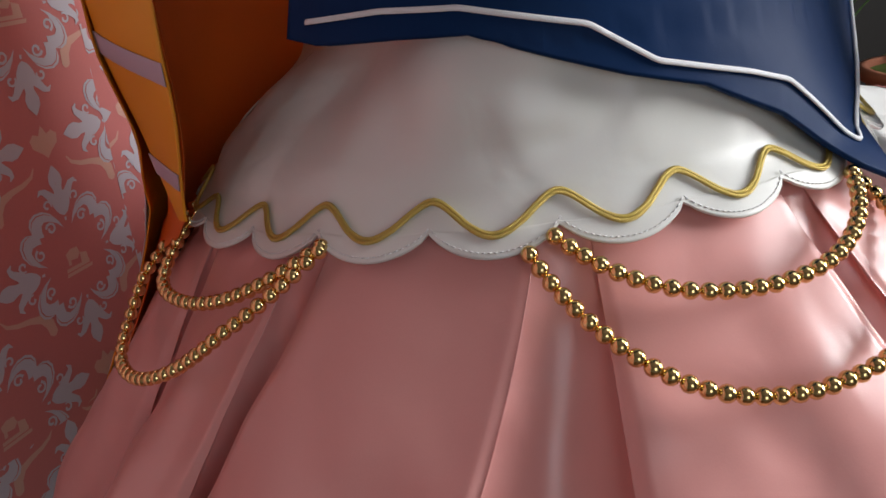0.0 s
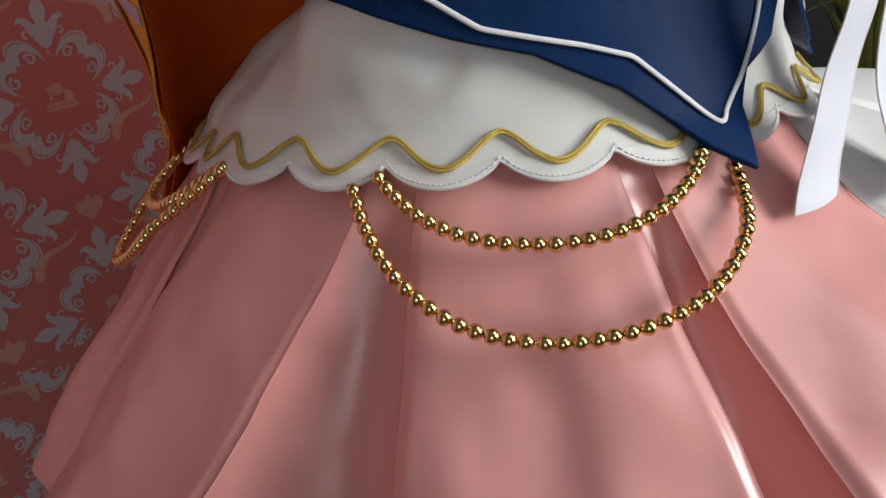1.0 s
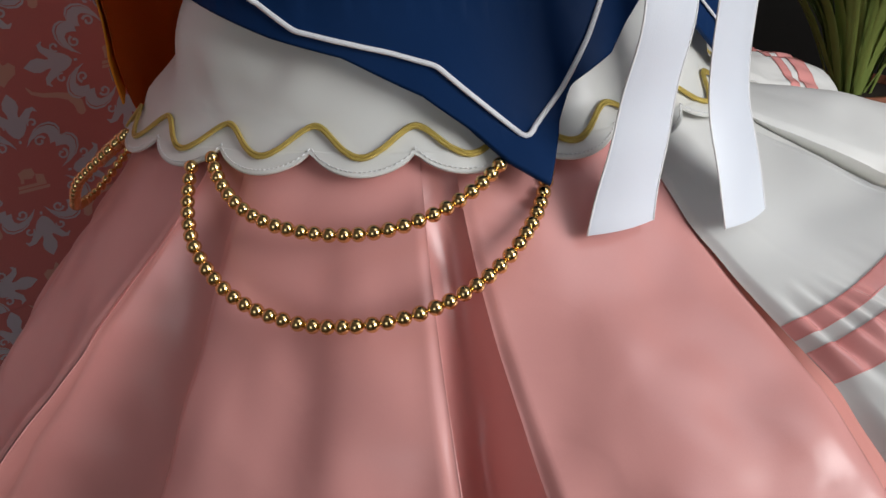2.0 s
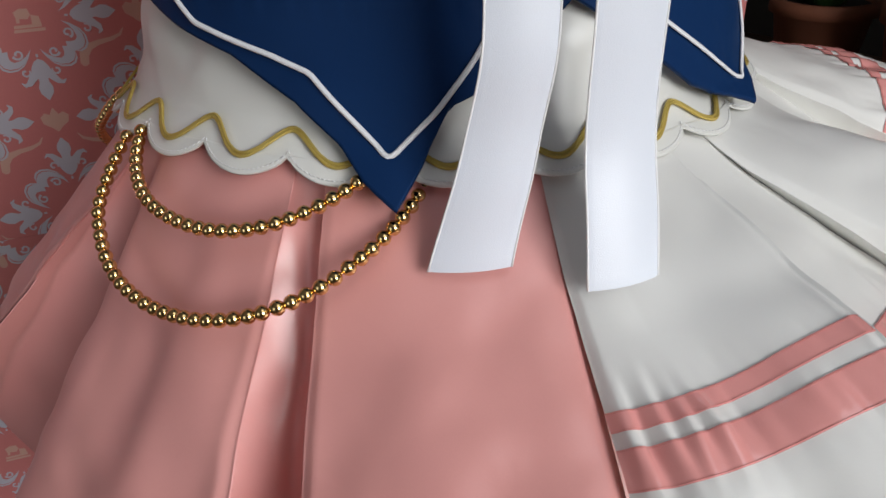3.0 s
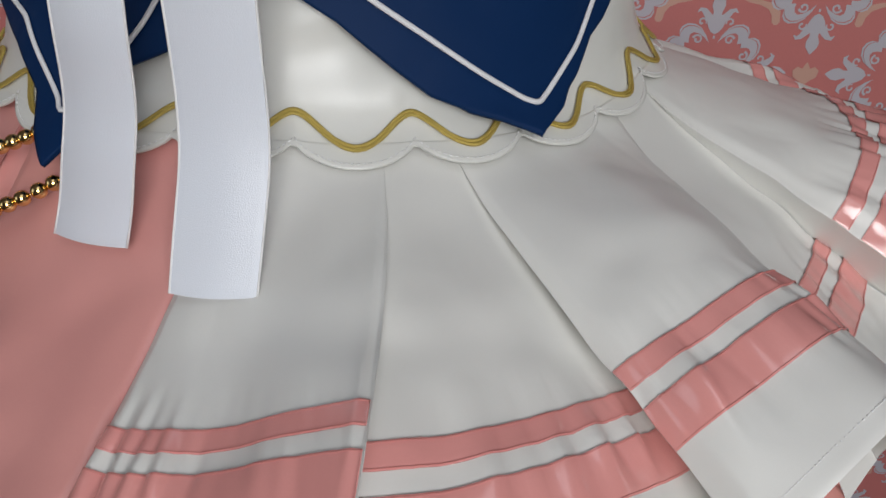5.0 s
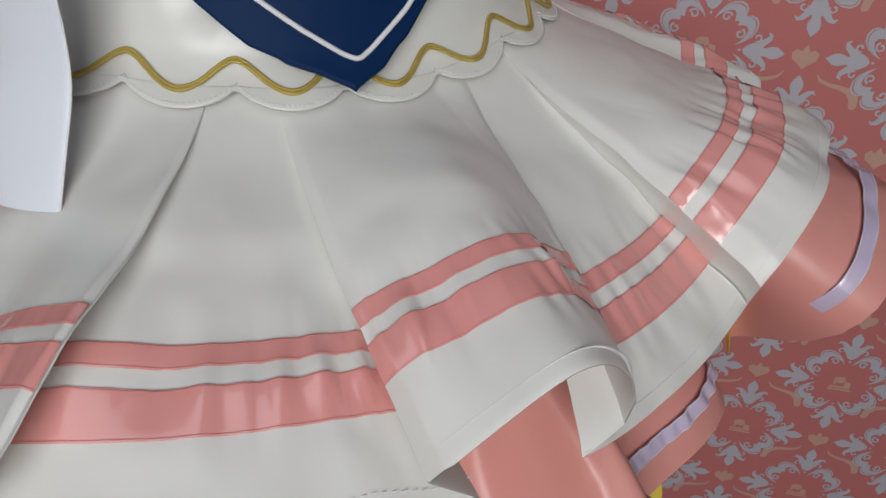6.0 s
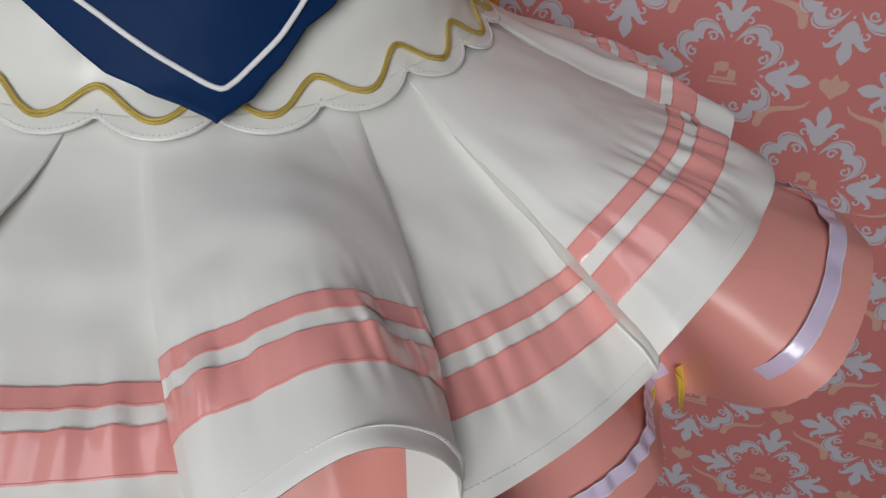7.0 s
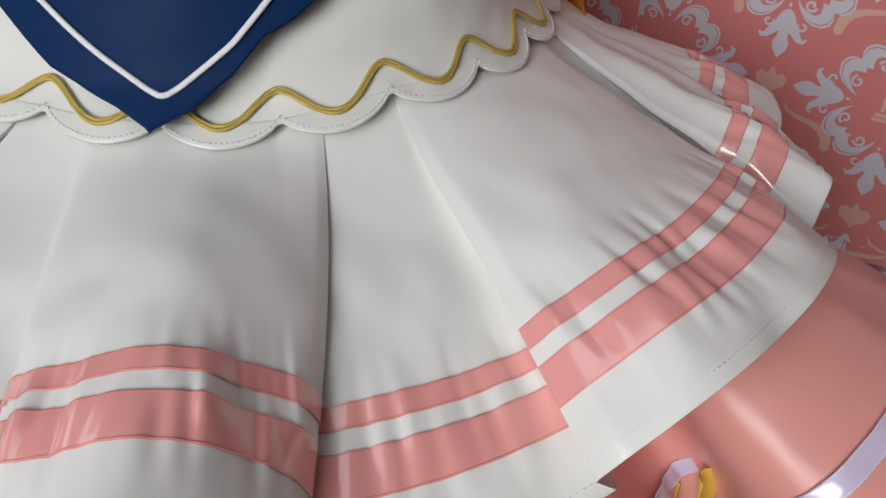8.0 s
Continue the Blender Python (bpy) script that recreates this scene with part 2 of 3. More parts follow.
def pale_motif(bm, place, emblem):
    """The pale shapes between the medallions: S-scrolls and a heart-shaped leaf, or the emblem inside a medallion."""

    def poly(pts):
        bm.faces.new([bm.verts.new(place(*p)) for p in pts])

    if emblem:
        for pts in (((-0.014, -0.0125), (0.014, -0.0125), (0.015, -0.0095), (-0.013, -0.0095)), ((-0.013, -0.0085), (0.012, -0.0085), (0.0125, -0.0055), (-0.0125, -0.0055)),
                    ((0.0040, -0.0055), (0.0120, -0.0055), (0.0115, 0.0015), (0.0045, 0.0035)), ((-0.0090, 0.0010), (0.0010, -0.0005), (0.0045, 0.0035), (0.0030, 0.0095), (-0.0040, 0.0100), (-0.0100, 0.0070)),
                    ((-0.0095, -0.0035), (-0.0065, -0.0035), (-0.0060, 0.0010), (-0.0090, 0.0010))):
            poly(pts)
        return
    leaf = [(0, -0.014), (0.005, -0.009), (0.012, -0.004), (0.0135, 0.003), (0.009, 0.007), (0.004, 0.005), (0.0015, 0.010), (0, 0.012), (-0.0015, 0.010), (-0.004, 0.005), (-0.009, 0.007), (-0.0135, 0.003), (-0.012, -0.004), (-0.005, -0.009)]
    poly(leaf)
    for sx in (1, -1):
        pts = [(0.017, -0.0175), (0.021, -0.0235), (0.030, -0.0272), (0.042, -0.0292), (0.052, -0.0325), (0.0585, -0.0395), (0.0600, -0.0490), (0.0600, -0.0515)]
        pts = [(sx * x, y) for x, y in pts]
        wid = [0.001, 0.003, 0.004, 0.005, 0.0072, 0.0092, 0.0080, 0.003]
        l, r = [], []
        for i, (x, y) in enumerate(pts):
            ax, ay = pts[max(i - 1, 0)]
            bx, by = pts[min(i + 1, 7)]
            d = math.hypot(bx - ax, by - ay)
            nx, ny = -(by - ay) / d, (bx - ax) / d
            l.append((x + nx * wid[i] / 2, y + ny * wid[i] / 2))
            r.append((x - nx * wid[i] / 2, y - ny * wid[i] / 2))
        for i in range(7):
            poly([l[i], l[i + 1], r[i + 1], r[i]])


def board(origin, way, u_lo, u_hi, z_lo, z_hi, anchor, tilt_label):
    """A printed board: origin and way in plan, stretch along it, and one medallion's centre (u, z)."""
    d = Vector((way[0], way[1], 0)).normalized()
    nrm = Vector((d.y, -d.x, 0))
    o = Vector((*origin, 0))

    def at(u, z, off=0.0):
        return o + u * d + Vector((0, 0, z)) + off * nrm

    thing = empty("backdrop_board", at((u_lo + u_hi) / 2, z_lo))
    bm = bmesh.new()
    vs = [bm.verts.new(at(u, z, off)) for off in (0, -0.012) for u, z in ((u_lo, z_lo), (u_hi, z_lo), (u_hi, z_hi), (u_lo, z_hi))]
    for f in ((0, 1, 2, 3), (7, 6, 5, 4), (0, 4, 5, 1), (1, 5, 6, 2), (2, 6, 7, 3), (3, 7, 4, 0)):
        bm.faces.new([vs[i] for i in f])
    part("panel", bm, WALLPINK, thing, smooth=False)
    rings, pale = bmesh.new(), bmesh.new()
    n_u, n_z = int((u_hi - u_lo) / STEP) + 8, int((z_hi - z_lo) / STEP) + 8
    for i in range(-n_u, n_u):
        for j in range(-n_z, n_z):
            u, z = anchor[0] + i * STEP, anchor[1] + j * STEP
            if not (u_lo - 0.09 < u < u_hi + 0.09 and z_lo - 0.09 < z < z_hi + 0.09 and z > 0.35):
                continue

            def place(x, y, up=0.0, u=u, z=z):
                return at(min(max(u + x, u_lo), u_hi), min(max(z + y, z_lo), z_hi), 0.0006 + up)

            if (i + j) % 2 == 0:
                ring_motif(rings, lambda x, y, up=0.0, put=place: put(0.89 * x, 0.89 * y, up))
                pale_motif(pale, place, True)
            else:
                pale_motif(pale, place, False)
    for name, bm, mat in (("medallion_print", rings, PRINT), ("scroll_print", pale, PRINT2)):
        bmesh.ops.dissolve_degenerate(bm, dist=1e-5, edges=bm.edges)
        p = part(name, bm, mat, thing, smooth=False)
        tagged(p, kind="stuff")
    return tagged(thing, tilt_label, "backdrop", group="printed backdrop boards")


ORIGIN, WAY = (-0.2010, 0.5997), (0.3856, 0.9227)
board(ORIGIN, WAY, -1.2, 0.150, 0.944, 1.95, (0.0843, 1.0693), "rose pink board printed with silver medallions behind the cape")
board(ORIGIN, WAY, 0.150, 0.616, 0.944, 1.95, (0.384, 1.0735), "rose pink board printed with silver medallions behind the dress")
board((ORIGIN[0] - 0.004, ORIGIN[1]), WAY, -1.2, 0.80, 0.0, 0.942, (0.542, 0.555), "lower rose pink board printed with silver medallions")

# ---------------------------------------------------------------- the dress
CX, CY = 0.1864, 0.5113
R0, Z0 = 0.176, 1.2065


def pol(a, r, z):
    a = radians(a)
    return Vector((CX + r * math.cos(a), CY + r * math.sin(a), z))


SQUASH = ((-180, 0.98), (-152, 1.02), (-137, 1.0), (-122, 1.03), (-107, 1.03), (-92, 1.018), (-76, 1.005), (60, 1.0), (90, 0.955), (130, 0.93), (180, 0.98))


def dip(a):
    return lerp(a, ((-20, 0), (0, 0.004), (14, 0.0065), (28, 0.0075), (36, 0.004), (44, 0.001), (50, 0)))


def sink(a):
    """How far the whole waistline hangs lower towards the back of the pink side."""
    return lerp((a + 180) % 360 - 180, ((-180, 0.022), (-152, 0.024), (-137, 0.018), (-122, 0.009), (-107, 0.0045), (-92, 0.002), (-76, 0.0), (120, 0.0), (180, 0.022)))


def squash(a):
    return lerp((a + 180) % 360 - 180, SQUASH)


# slope of the skirt below the horizontal, by the angle round the waist
SLOPE = ((-180, 58), (-150, 56), (-125, 53), (-100, 54), (-72, 52), (-50, 44), (-30, 36), (-10, 26), (20, 23), (45, 24), (75, 21), (100, 24), (140, 42), (180, 60))


DROP = ((-110, 0.002), (-72, 0.002), (-48, 0.0080), (-22, 0.0125), (-13, 0.008), (0, 0.004), (20, 0.004), (90, 0.005), (150, 0.003))


def skirt_at(a_top, a_low, h, s, lift=0.0):
    """A point of the pleated skirt: angles at the waist and 15 cm below it, height over the mean cone, length from the waist."""
    a = a_top + (a_low - a_top) * s / 0.15
    ph = radians(lerp(a, SLOPE))
    k = min(s / 0.11, 1.7)
    h = h * k + lift
    r = R0 * squash(a) + s * math.cos(ph) + h * math.sin(ph)
    z = Z0 - s * math.sin(ph) + h * math.cos(ph) - max(0.0, s - 0.1) ** 2
    x = min(1.0, s / 0.165)
    z -= lerp(a, DROP) * 6.75 * x * (1 - x) ** 2 + 0.002 + 1.1 * dip(a) * (1 - soft(s / 0.09))
    return pol(a, r, z - sink(a))


def raised(edge, n=44):
    """Columns (a_top, a_low, h, reach) of one raised pleat, from (left top, left low, right top, right low, h left, h middle, h right, reach left, reach right, reach in the middle)."""
    lt, ll, rt, rl, hl, hm, hr, kl, kr, km = edge
    out = []
    for i in range(n + 1):
        f = 0.5 - 0.5 * math.cos(math.pi * i / n)
        bulge = math.sin(math.pi * f) ** 0.75
        h = (hl + (hr - hl) * f) * (1 - bulge) + hm * bulge
        h += 0.0022 * math.sin(9.5 * f + lt * 0.7) * math.sin(math.pi * f) - 0.0028 * (1 - soft(min(f, 1 - f) / 0.05))
        out.append((lt + (rt - lt) * f, ll + (rl - ll) * f, h, (kl + (kr - kl) * f) * (1 - bulge) + km * bulge))
    return out


def sunk(a, b, valley, n=18, tuck=3.0):
    """Columns of the recessed cloth between two pleats, tucked under both; valley: (h left, h right, sag, reach left, reach right)."""
    hl, hr, sag, kl, kr = valley
    out = []
    for i in range(n + 1):
        f = i / n
        at, al = a[2] - 0.8, a[3] - tuck
        bt, bl = b[0] + 0.8, b[1] + tuck
        h = hl * (1 - f) + hr * f - sag * math.sin(math.pi * f)
        out.append((at + (bt - at) * f, al + (bl - al) * f, h, kl + (kr - kl) * f))
    return out


PLEATS_PINK = [
    (-178, -182, -152, -156, -0.006, 0.010, -0.004, 1, 1, 1),
    (-149, -152, -128, -134.5, -0.004, 0.010, 0.0, 1, 1, 1),
    (-121, -132, -94.5, -104, 0.002, 0.009, 0.019, 1, 1, 1),
    (-88.3, -87.6, -61.4, -58.6, 0.005, 0.010, 0.014, 1, 1, 1),
    (-56.7, -52.2, -25.8, -28.4, 0.010, 0.011, 0.004, 1, 1, 1),
]
VALLEYS_PINK = [(-0.010, -0.010, 0.022, 1, 1), (-0.006, -0.009, 0.022, 1, 1), (0.004, -0.006, 0.022, 1, 1), (-0.001, -0.001, 0.022, 1, 1)]
PLEATS_WHITE = [
    (-26.5, -28.7, -5.3, -10.8, 0.0097, 0.018, 0.0255, 0.958, 1.015, 0.985),
    (3.8, 8.7, 34.6, 27.4, 0.0000, 0.0195, -0.0125, 0.988, 1.022, 0.957),
    (44.9, 44.3, 80, 73.5, -0.0028, 0.018, 0.007, 1.010, 1.0, 0.99),
    (88, 80, 104, 92, -0.004, 0.008, 0.003, 1.0, 0.98, 0.99),
    (108, 98, 134, 130, -0.003, 0.010, 0.0, 0.98, 1, 1),
    (144, 140, 176, 179, -0.004, 0.010, -0.006, 1, 1, 1),
]
VALLEYS_WHITE = [(0.0130, -0.0150, 0.002, 1.085, 1.01), (-0.0190, -0.0205, 0.004, 1.033, 1.032), (-0.006, -0.013, 0.007, 1.03, 1.02), (-0.006, -0.013, 0.007, 1, 1), (-0.006, -0.015, 0.007, 1, 1)]
HEM = 0.188
# how much of the cloth below the ribbons shows, by the angle at the hem
FALL = ((-30, 1.0), (-12, 0.92), (-8, 0.85), (6, 0.85), (10, 0.98), (18, 0.86), (27, 0.80), (33, 0.74), (44, 0.70), (74, 0.68), (110, 0.55))


def wrinkle(p, s, amount=0.0040):
    return amount * min(1.0, s / 0.08) * (wob(p.x, p.y, p.z, 16) + 1.1 * wob(p.z, p.x + 3, p.y, 9) + 0.45 * wob(p.y, p.z, p.x, 44))


def pucker_at(a, s, near):
    """Small gathers where the ribbons are sewn on."""
    strong = 0.35 + 0.65 * abs(wob(a * 0.06, 7.0, 1.0, 1.0)) * 2
    return strong * near * (0.0050 * wob(a * 0.48, 3.0, 6 * s, 1.0) + 0.0036 * wob(a * 1.05, 9.0, 26 * s, 1.0))


def columns_of(pleats, valleys, n, m):
    cols = []
    for i, e in enumerate(pleats):
        cols += raised(e, n)
        if i + 1 < len(pleats):
            cols += sunk(e, pleats[i + 1], valleys[i], m)
    return cols


def cloth_sheet(cols, s_lo, s_hi, rows, lift=0.0, pucker=False):
    out = []
    for j in range(rows + 1):
        s_row = s_lo + (s_hi - s_lo) * j / rows
        row = []
        for at, al, h, k in cols:
            s = s_row
            if s > 0.152:
                s = 0.152 + (s - 0.152) * lerp(al, FALL)
            p = skirt_at(at, al, h, s * k, lift)
            d = wrinkle(p, s)
            a = at + (al - at) * s / 0.15
            near = max(0.0, 1 - abs(s - 0.134) / 0.035)
            if pucker and near:
                d += pucker_at(a, s, near)
            p = skirt_at(at, al, h, s * k, lift + d)
            row.append(p)
        out.append(row)
    return grid(out)


dress = empty("dress", (CX, CY, 0.95))
tagged(dress, "pleated costume dress, half pink satin, half white with pink stripes", "dress")
pink_cols = columns_of(PLEATS_PINK, VALLEYS_PINK, 50, 24)
white_cols = columns_of(PLEATS_WHITE, VALLEYS_WHITE, 96, 44)
part("pink_overskirt", cloth_sheet(pink_cols, 0.0, 0.215, 44), PINK, dress, "pink satin overskirt with wide pleats", thick=0.0009)
white_skirt = part("white_overskirt", cloth_sheet(white_cols, 0.0, HEM, 48, pucker=True), WHITE, dress, "white pleated overskirt with stitched hem", thick=0.0009)

# the sewn ribbons, one piece for each face of the pleats
for i, e in enumerate(PLEATS_WHITE):
    faces = [raised(e, 96)]
    if i < 3:
        faces.append(sunk(e, PLEATS_WHITE[i + 1], VALLEYS_WHITE[i], 44))
    for cols in faces:
        for name, lo, hi in (("narrow_stripe", 0.1185, 0.1275), ("wide_stripe", 0.1345, 0.1510)):
            st = part(name, cloth_sheet(cols, lo, hi, 4, lift=0.0005, pucker=True), STRIPE, white_skirt, thick=0.0003, offset=1.0)
            for edge in (lo + 0.0006, hi - 0.0006):
                pts = []
                for at, al, h, k in cols:
                    p = skirt_at(at, al, h, edge * k, 0.0010)
                    a = at + (al - at) * edge / 0.15
                    near = max(0.0, 1 - abs(edge - 0.134) / 0.035)
                    pts.append(skirt_at(at, al, h, edge * k, 0.0010 + wrinkle(p, edge) + pucker_at(a, edge, near)))
                part("seam", tube(pts, 0.00016, 4), PINKTHREAD, st)

# peplum with a scalloped edge
PROFILE = ((0.105, 1.325), (0.128, 1.316), (0.142, 1.303), (0.150, 1.287), (0.157, 1.265), (0.163, 1.245), (0.173, 1.216), (0.181, 1.2075))
FIRST, GAP = -92.0, 15.1


def peplum_r(z):
    zs = [p[1] for p in PROFILE][::-1]
    rs = [p[0] for p in PROFILE][::-1]
    if z < zs[0]:
        return rs[0] + (zs[0] - z)
    return float(np.interp(z, zs, rs))


def scallop(a):
    f = ((a - FIRST) / GAP) % 1.0
    return 0.0124 * (math.sin(math.pi * f) ** 0.62)


def peplum_at(a, d, lift=0.0):
    """d: length below the notch line, along the slope; negative above."""
    if d > 0:
        lean = radians(lerp(a, ((-60, 47), (-20, 40), (10, 36), (90, 36), (150, 46))))
        return pol(a, 0.181 * squash(a) + d * math.cos(lean) + lift * 0.6, 1.2075 - d * math.sin(lean) + lift * 0.8 - dip(a) - sink(a))
    z = 1.2075 - d * 0.70
    r = peplum_r(z) * squash(a) + lift * 0.7
    return pol(a, r, z + lift * 0.7 - dip(a) - sink(a))


rows = []
angles = [-178 + 354 * i / 470 for i in range(471)]
for j in range(34):
    row = []
    for a in angles:
        if j < 24:
            f = j / 23
            z = 1.325 + (1.2075 - 1.325) * f ** 0.9
            back = soft((-abs((a + 160 + 180) % 360 - 180) + 56) / 28)
            r = peplum_r(z) * squash(a) * (1 - back * 0.42 * soft((z - 1.224) / 0.06))
            low = dip(a) * soft((1.25 - z) / 0.035) + sink(a) * soft((1.31 - z) / 0.09)
            p = pol(a, r, z)
            fold = 0.0075 * soft((z - 1.218) / 0.04) * wob(p.x + 4, p.y, z * 1.6, 20) + 0.0105 * soft((z - 1.220) / 0.03) * wob(p.x, p.y, z * 3.4, 9) + 0.0026 * wob(p.x, p.y, z, 38) * soft((z - 1.220) / 0.02)
            p = pol(a, r + fold, z - low)
        else:
            p = peplum_at(a, scallop(a) * (j - 23) / 10, 0.0008)
        row.append(p)
    rows.append(row)
peplum = part("peplum", grid(rows), PEPLUM, dress, "white satin peplum with scalloped edge", thick=0.0012)

for side, rad in ((-0.0008, 0.0009), (0.0008, 0.0009)):
    pts, ups = [], []
    for i in range(24 * 26):
        a = -178 + 354 * i / (24 * 26 - 1)
        f = ((a - FIRST) / GAP) % 1.0
        w = 0.5 - 0.5 * math.cos(math.tau * f)
        d = -0.0122 + 0.0160 * w ** 0.85
        pts.append(peplum_at(a, d + side, 0.0019))
        ups.append(pol(a, 1.0, 1.0) - pol(a, 0.0, 0.3))
    part("gold_cord", tube(pts, rad, 6, up=ups), GOLDCORD, peplum, "twisted metallic gold cord sewn in waves")
bm = bmesh.new()
for i in range(24 * 22):
    a = -178 + 354 * i / (24 * 22)
    b = a + 0.40
    tube([peplum_at(x, scallop(x) - 0.0022, 0.0011) for x in (a, (a + b) / 2, b)], 0.00028, 4, bm)
tagged(part("edge_stitching", bm, THREAD, peplum), kind="stuff")

# hem stitching of the white skirt
bm = bmesh.new()
for at, al, h, k in white_cols:
    s = k * (0.152 + (HEM - 0.160) * lerp(al, FALL))
    p = [skirt_at(at + q, al + q, h, s, 0.0003 + wrinkle(skirt_at(at, al, h, s), s)) for q in (0, 0.35)]
    tube(p, 0.00025, 4, bm)
tagged(part("hem_stitching", bm, THREAD, white_skirt), kind="stuff")

# underskirt with a ruffled edge
# (angle at the waist, angle at the hem, slope) along the folded hem
FOLDS = ((-178, -178, 66), (-60, -60, 60), (-20, -20, 56), (0, 0, 54), (12, 13, 56), (19, 21, 55), (23, 24.5, 47), (26, 26, 40), (30, 29, 38), (34, 33, 46), (37, 36, 53), (40, 39, 55), (46.5, 46.5, 53.4), (54, 56, 51.5), (59, 63, 53), (62, 67.5, 53), (63.5, 68.3, 49), (64.5, 65, 44), (65.5, 61, 39), (66.7, 58.9, 33), (68, 59.6, 28), (70, 64.2, 23.8), (73, 70.6, 20.8), (79, 78, 21), (86, 86, 27), (92, 93, 38), (98, 98, 47), (112, 112, 48), (140, 140, 58), (178, 178, 66))
us = np.arange(-178, 178.01, 0.5)
hem_a = np.interp(us, [f[0] for f in FOLDS], [f[1] for f in FOLDS])
hem_p = np.interp(us, [f[0] for f in FOLDS], [f[2] for f in FOLDS])
kernel = np.array([1, 3, 5, 3, 1]) / 13.0
hem_a = np.convolve(np.pad(hem_a, 2, mode="edge"), kernel, "valid")
hem_p = np.convolve(np.pad(hem_p, 2, mode="edge"), kernel, "valid")


def under_at(u, s, lift=0.0):
    k = soft(s / 0.22)
    a = u + (float(np.interp(u, us, hem_a)) - u) * k
    mean = lerp(u, ((-178, 64), (-40, 58), (20, 50), (90, 46), (178, 62)))
    ph = radians(mean + (float(np.interp(u, us, hem_p)) - mean) * k)
    r = (R0 - 0.012) * squash(a) + s * math.cos(ph) + lift * math.sin(ph)
    return pol(a, r, Z0 - 0.012 - s * math.sin(ph) + lift * math.cos(ph) - sink(a))


def under_fold(a, s):
    p = under_at(a, s)
    return soft(s / 0.1) * (0.006 * wob(p.x, p.y, p.z, 13) + 0.009 * soft((s - 0.05) / 0.1) * wob(a * 0.09, 5.0, s * 3.0, 1.0))


def gather(a, s):
    return 0.0026 * wob(a * 0.9, 2.0, 30 * s, 1.0)


def under_sheet(s_lo, s_hi, n, lift=0.0, a_lo=-178, a_hi=178, steps=520, ripple=False):
    out = []
    for j in range(n + 1):
        s = s_lo + (s_hi - s_lo) * j / n
        row = []
        for i in range(steps + 1):
            a = a_lo + (a_hi - a_lo) * i / steps
            row.append(under_at(a, s, lift + under_fold(a, s) + (gather(a, s) + 0.0020 if ripple else 0.0)))
        out.append(row)
    return grid(out)


underskirt = part("underskirt", under_sheet(0.0, 0.268, 26), UNDER, dress, "peach pink satin underskirt with a wavy hem", thick=0.0009)
trim = part("lilac_trim", under_sheet(0.2405, 0.2500, 4, 0.0009, -40, 150, 900, True), LACE, underskirt, "pale lilac satin ribbon gathered above the hem", thick=0.0005, offset=1.0)
for s in (0.2409, 0.2496):
    pts = [under_at(-40 + 190 * i / 700, s, 0.0034 + under_fold(-40 + 190 * i / 700, s) + gather(-40 + 190 * i / 700, s)) for i in range(701)]
    part("woven_edge", tube(pts, 0.0005, 4), LILAC, trim)

# yellow petals hanging below the underskirt
for a, s in ((19, 0.262), (25, 0.262), (38, 0.262), (43, 0.268), (59.5, 0.252), (62.8, 0.250), (64.3, 0.240), (2, 0.266), (10, 0.262), (72, 0.25)):
    bm = bmesh.new()
    c = under_at(a, s, -0.014)
    out = (pol(a, 1, 0) - pol(a, 0, 0)).normalized()
    side = Vector((-out.y, out.x, 0))
    rws = []
    for j in range(9):
        f = j / 8
        w = 0.013 * math.sin(math.pi * (0.15 + 0.80 * f)) ** 0.8
        rws.append([c + out * (0.010 * f) - Vector((0, 0, 0.030 * f)) + side * w * k + out * (0.005 * k * k * (1 - f)) for k in (-1, -0.5, 0, 0.5, 1)])
    part("petal", grid(rws), YELLOW, dress, "yellow cloth petal", thick=0.0008)

# ---------------------------------------------------------------- bead chains
bead_bm = bmesh.new()
bmesh.ops.create_uvsphere(bead_bm, u_segments=14, v_segments=9, radius=0.0034)
bead_mesh = bpy.data.meshes.new("bead")
bead_bm.to_mesh(bead_mesh)
bead_bm.free()
for p in bead_mesh.polygons:
    p.use_smooth = True
bead_mesh.materials.append(GOLD)


def hang(a_lo, a_hi, s_lo, s_hi, sag, lean=0.0, power=2.4, lift=0.013, wide=0.0, tuck=0.0):
    pts = []
    for i in range(401):
        f = i / 400
        g = f + lean * math.sin(math.pi * f)
        a = a_lo + (a_hi - a_lo) * g + wide * math.sin(math.tau * f)
        s = s_lo + (s_hi - s_lo) * f + sag * (1 - abs(2 * f - 1) ** power)
        ph = radians(lerp(a, SLOPE))
        h = lift * min(1.0, s / 0.05) - tuck * soft((f - 0.6) / 0.4)
        pts.append(pol(a, R0 * squash(a) + s * math.cos(ph) + (h + 0.004) * math.sin(ph), Z0 - s * math.sin(ph) + (h + 0.004) * math.cos(ph) - sink(a)))
    return pts


def bead_chain(pts, gap=0.0066):
    length, at = 0.0, [0.0]
    for p, q in zip(pts, pts[1:]):
        length += (q - p).length
        at.append(length)
    n = round(length / gap)
    chain = part("bead_chain", tube(pts[::6], 0.0007, 5), GOLD, dress, "gold bead chain swagged over the pink skirt")
    for i in range(n + 1):
        d = length * i / n
        j = int(np.searchsorted(at, d))
        b = new("bead", bead_mesh)
        b.location = pts[min(j, len(pts) - 1)]
        b.rotation_euler = (i * 0.7, i * 1.3, 0)
        b.parent = chain
        b.matrix_parent_inverse = chain.matrix_world.inverted()


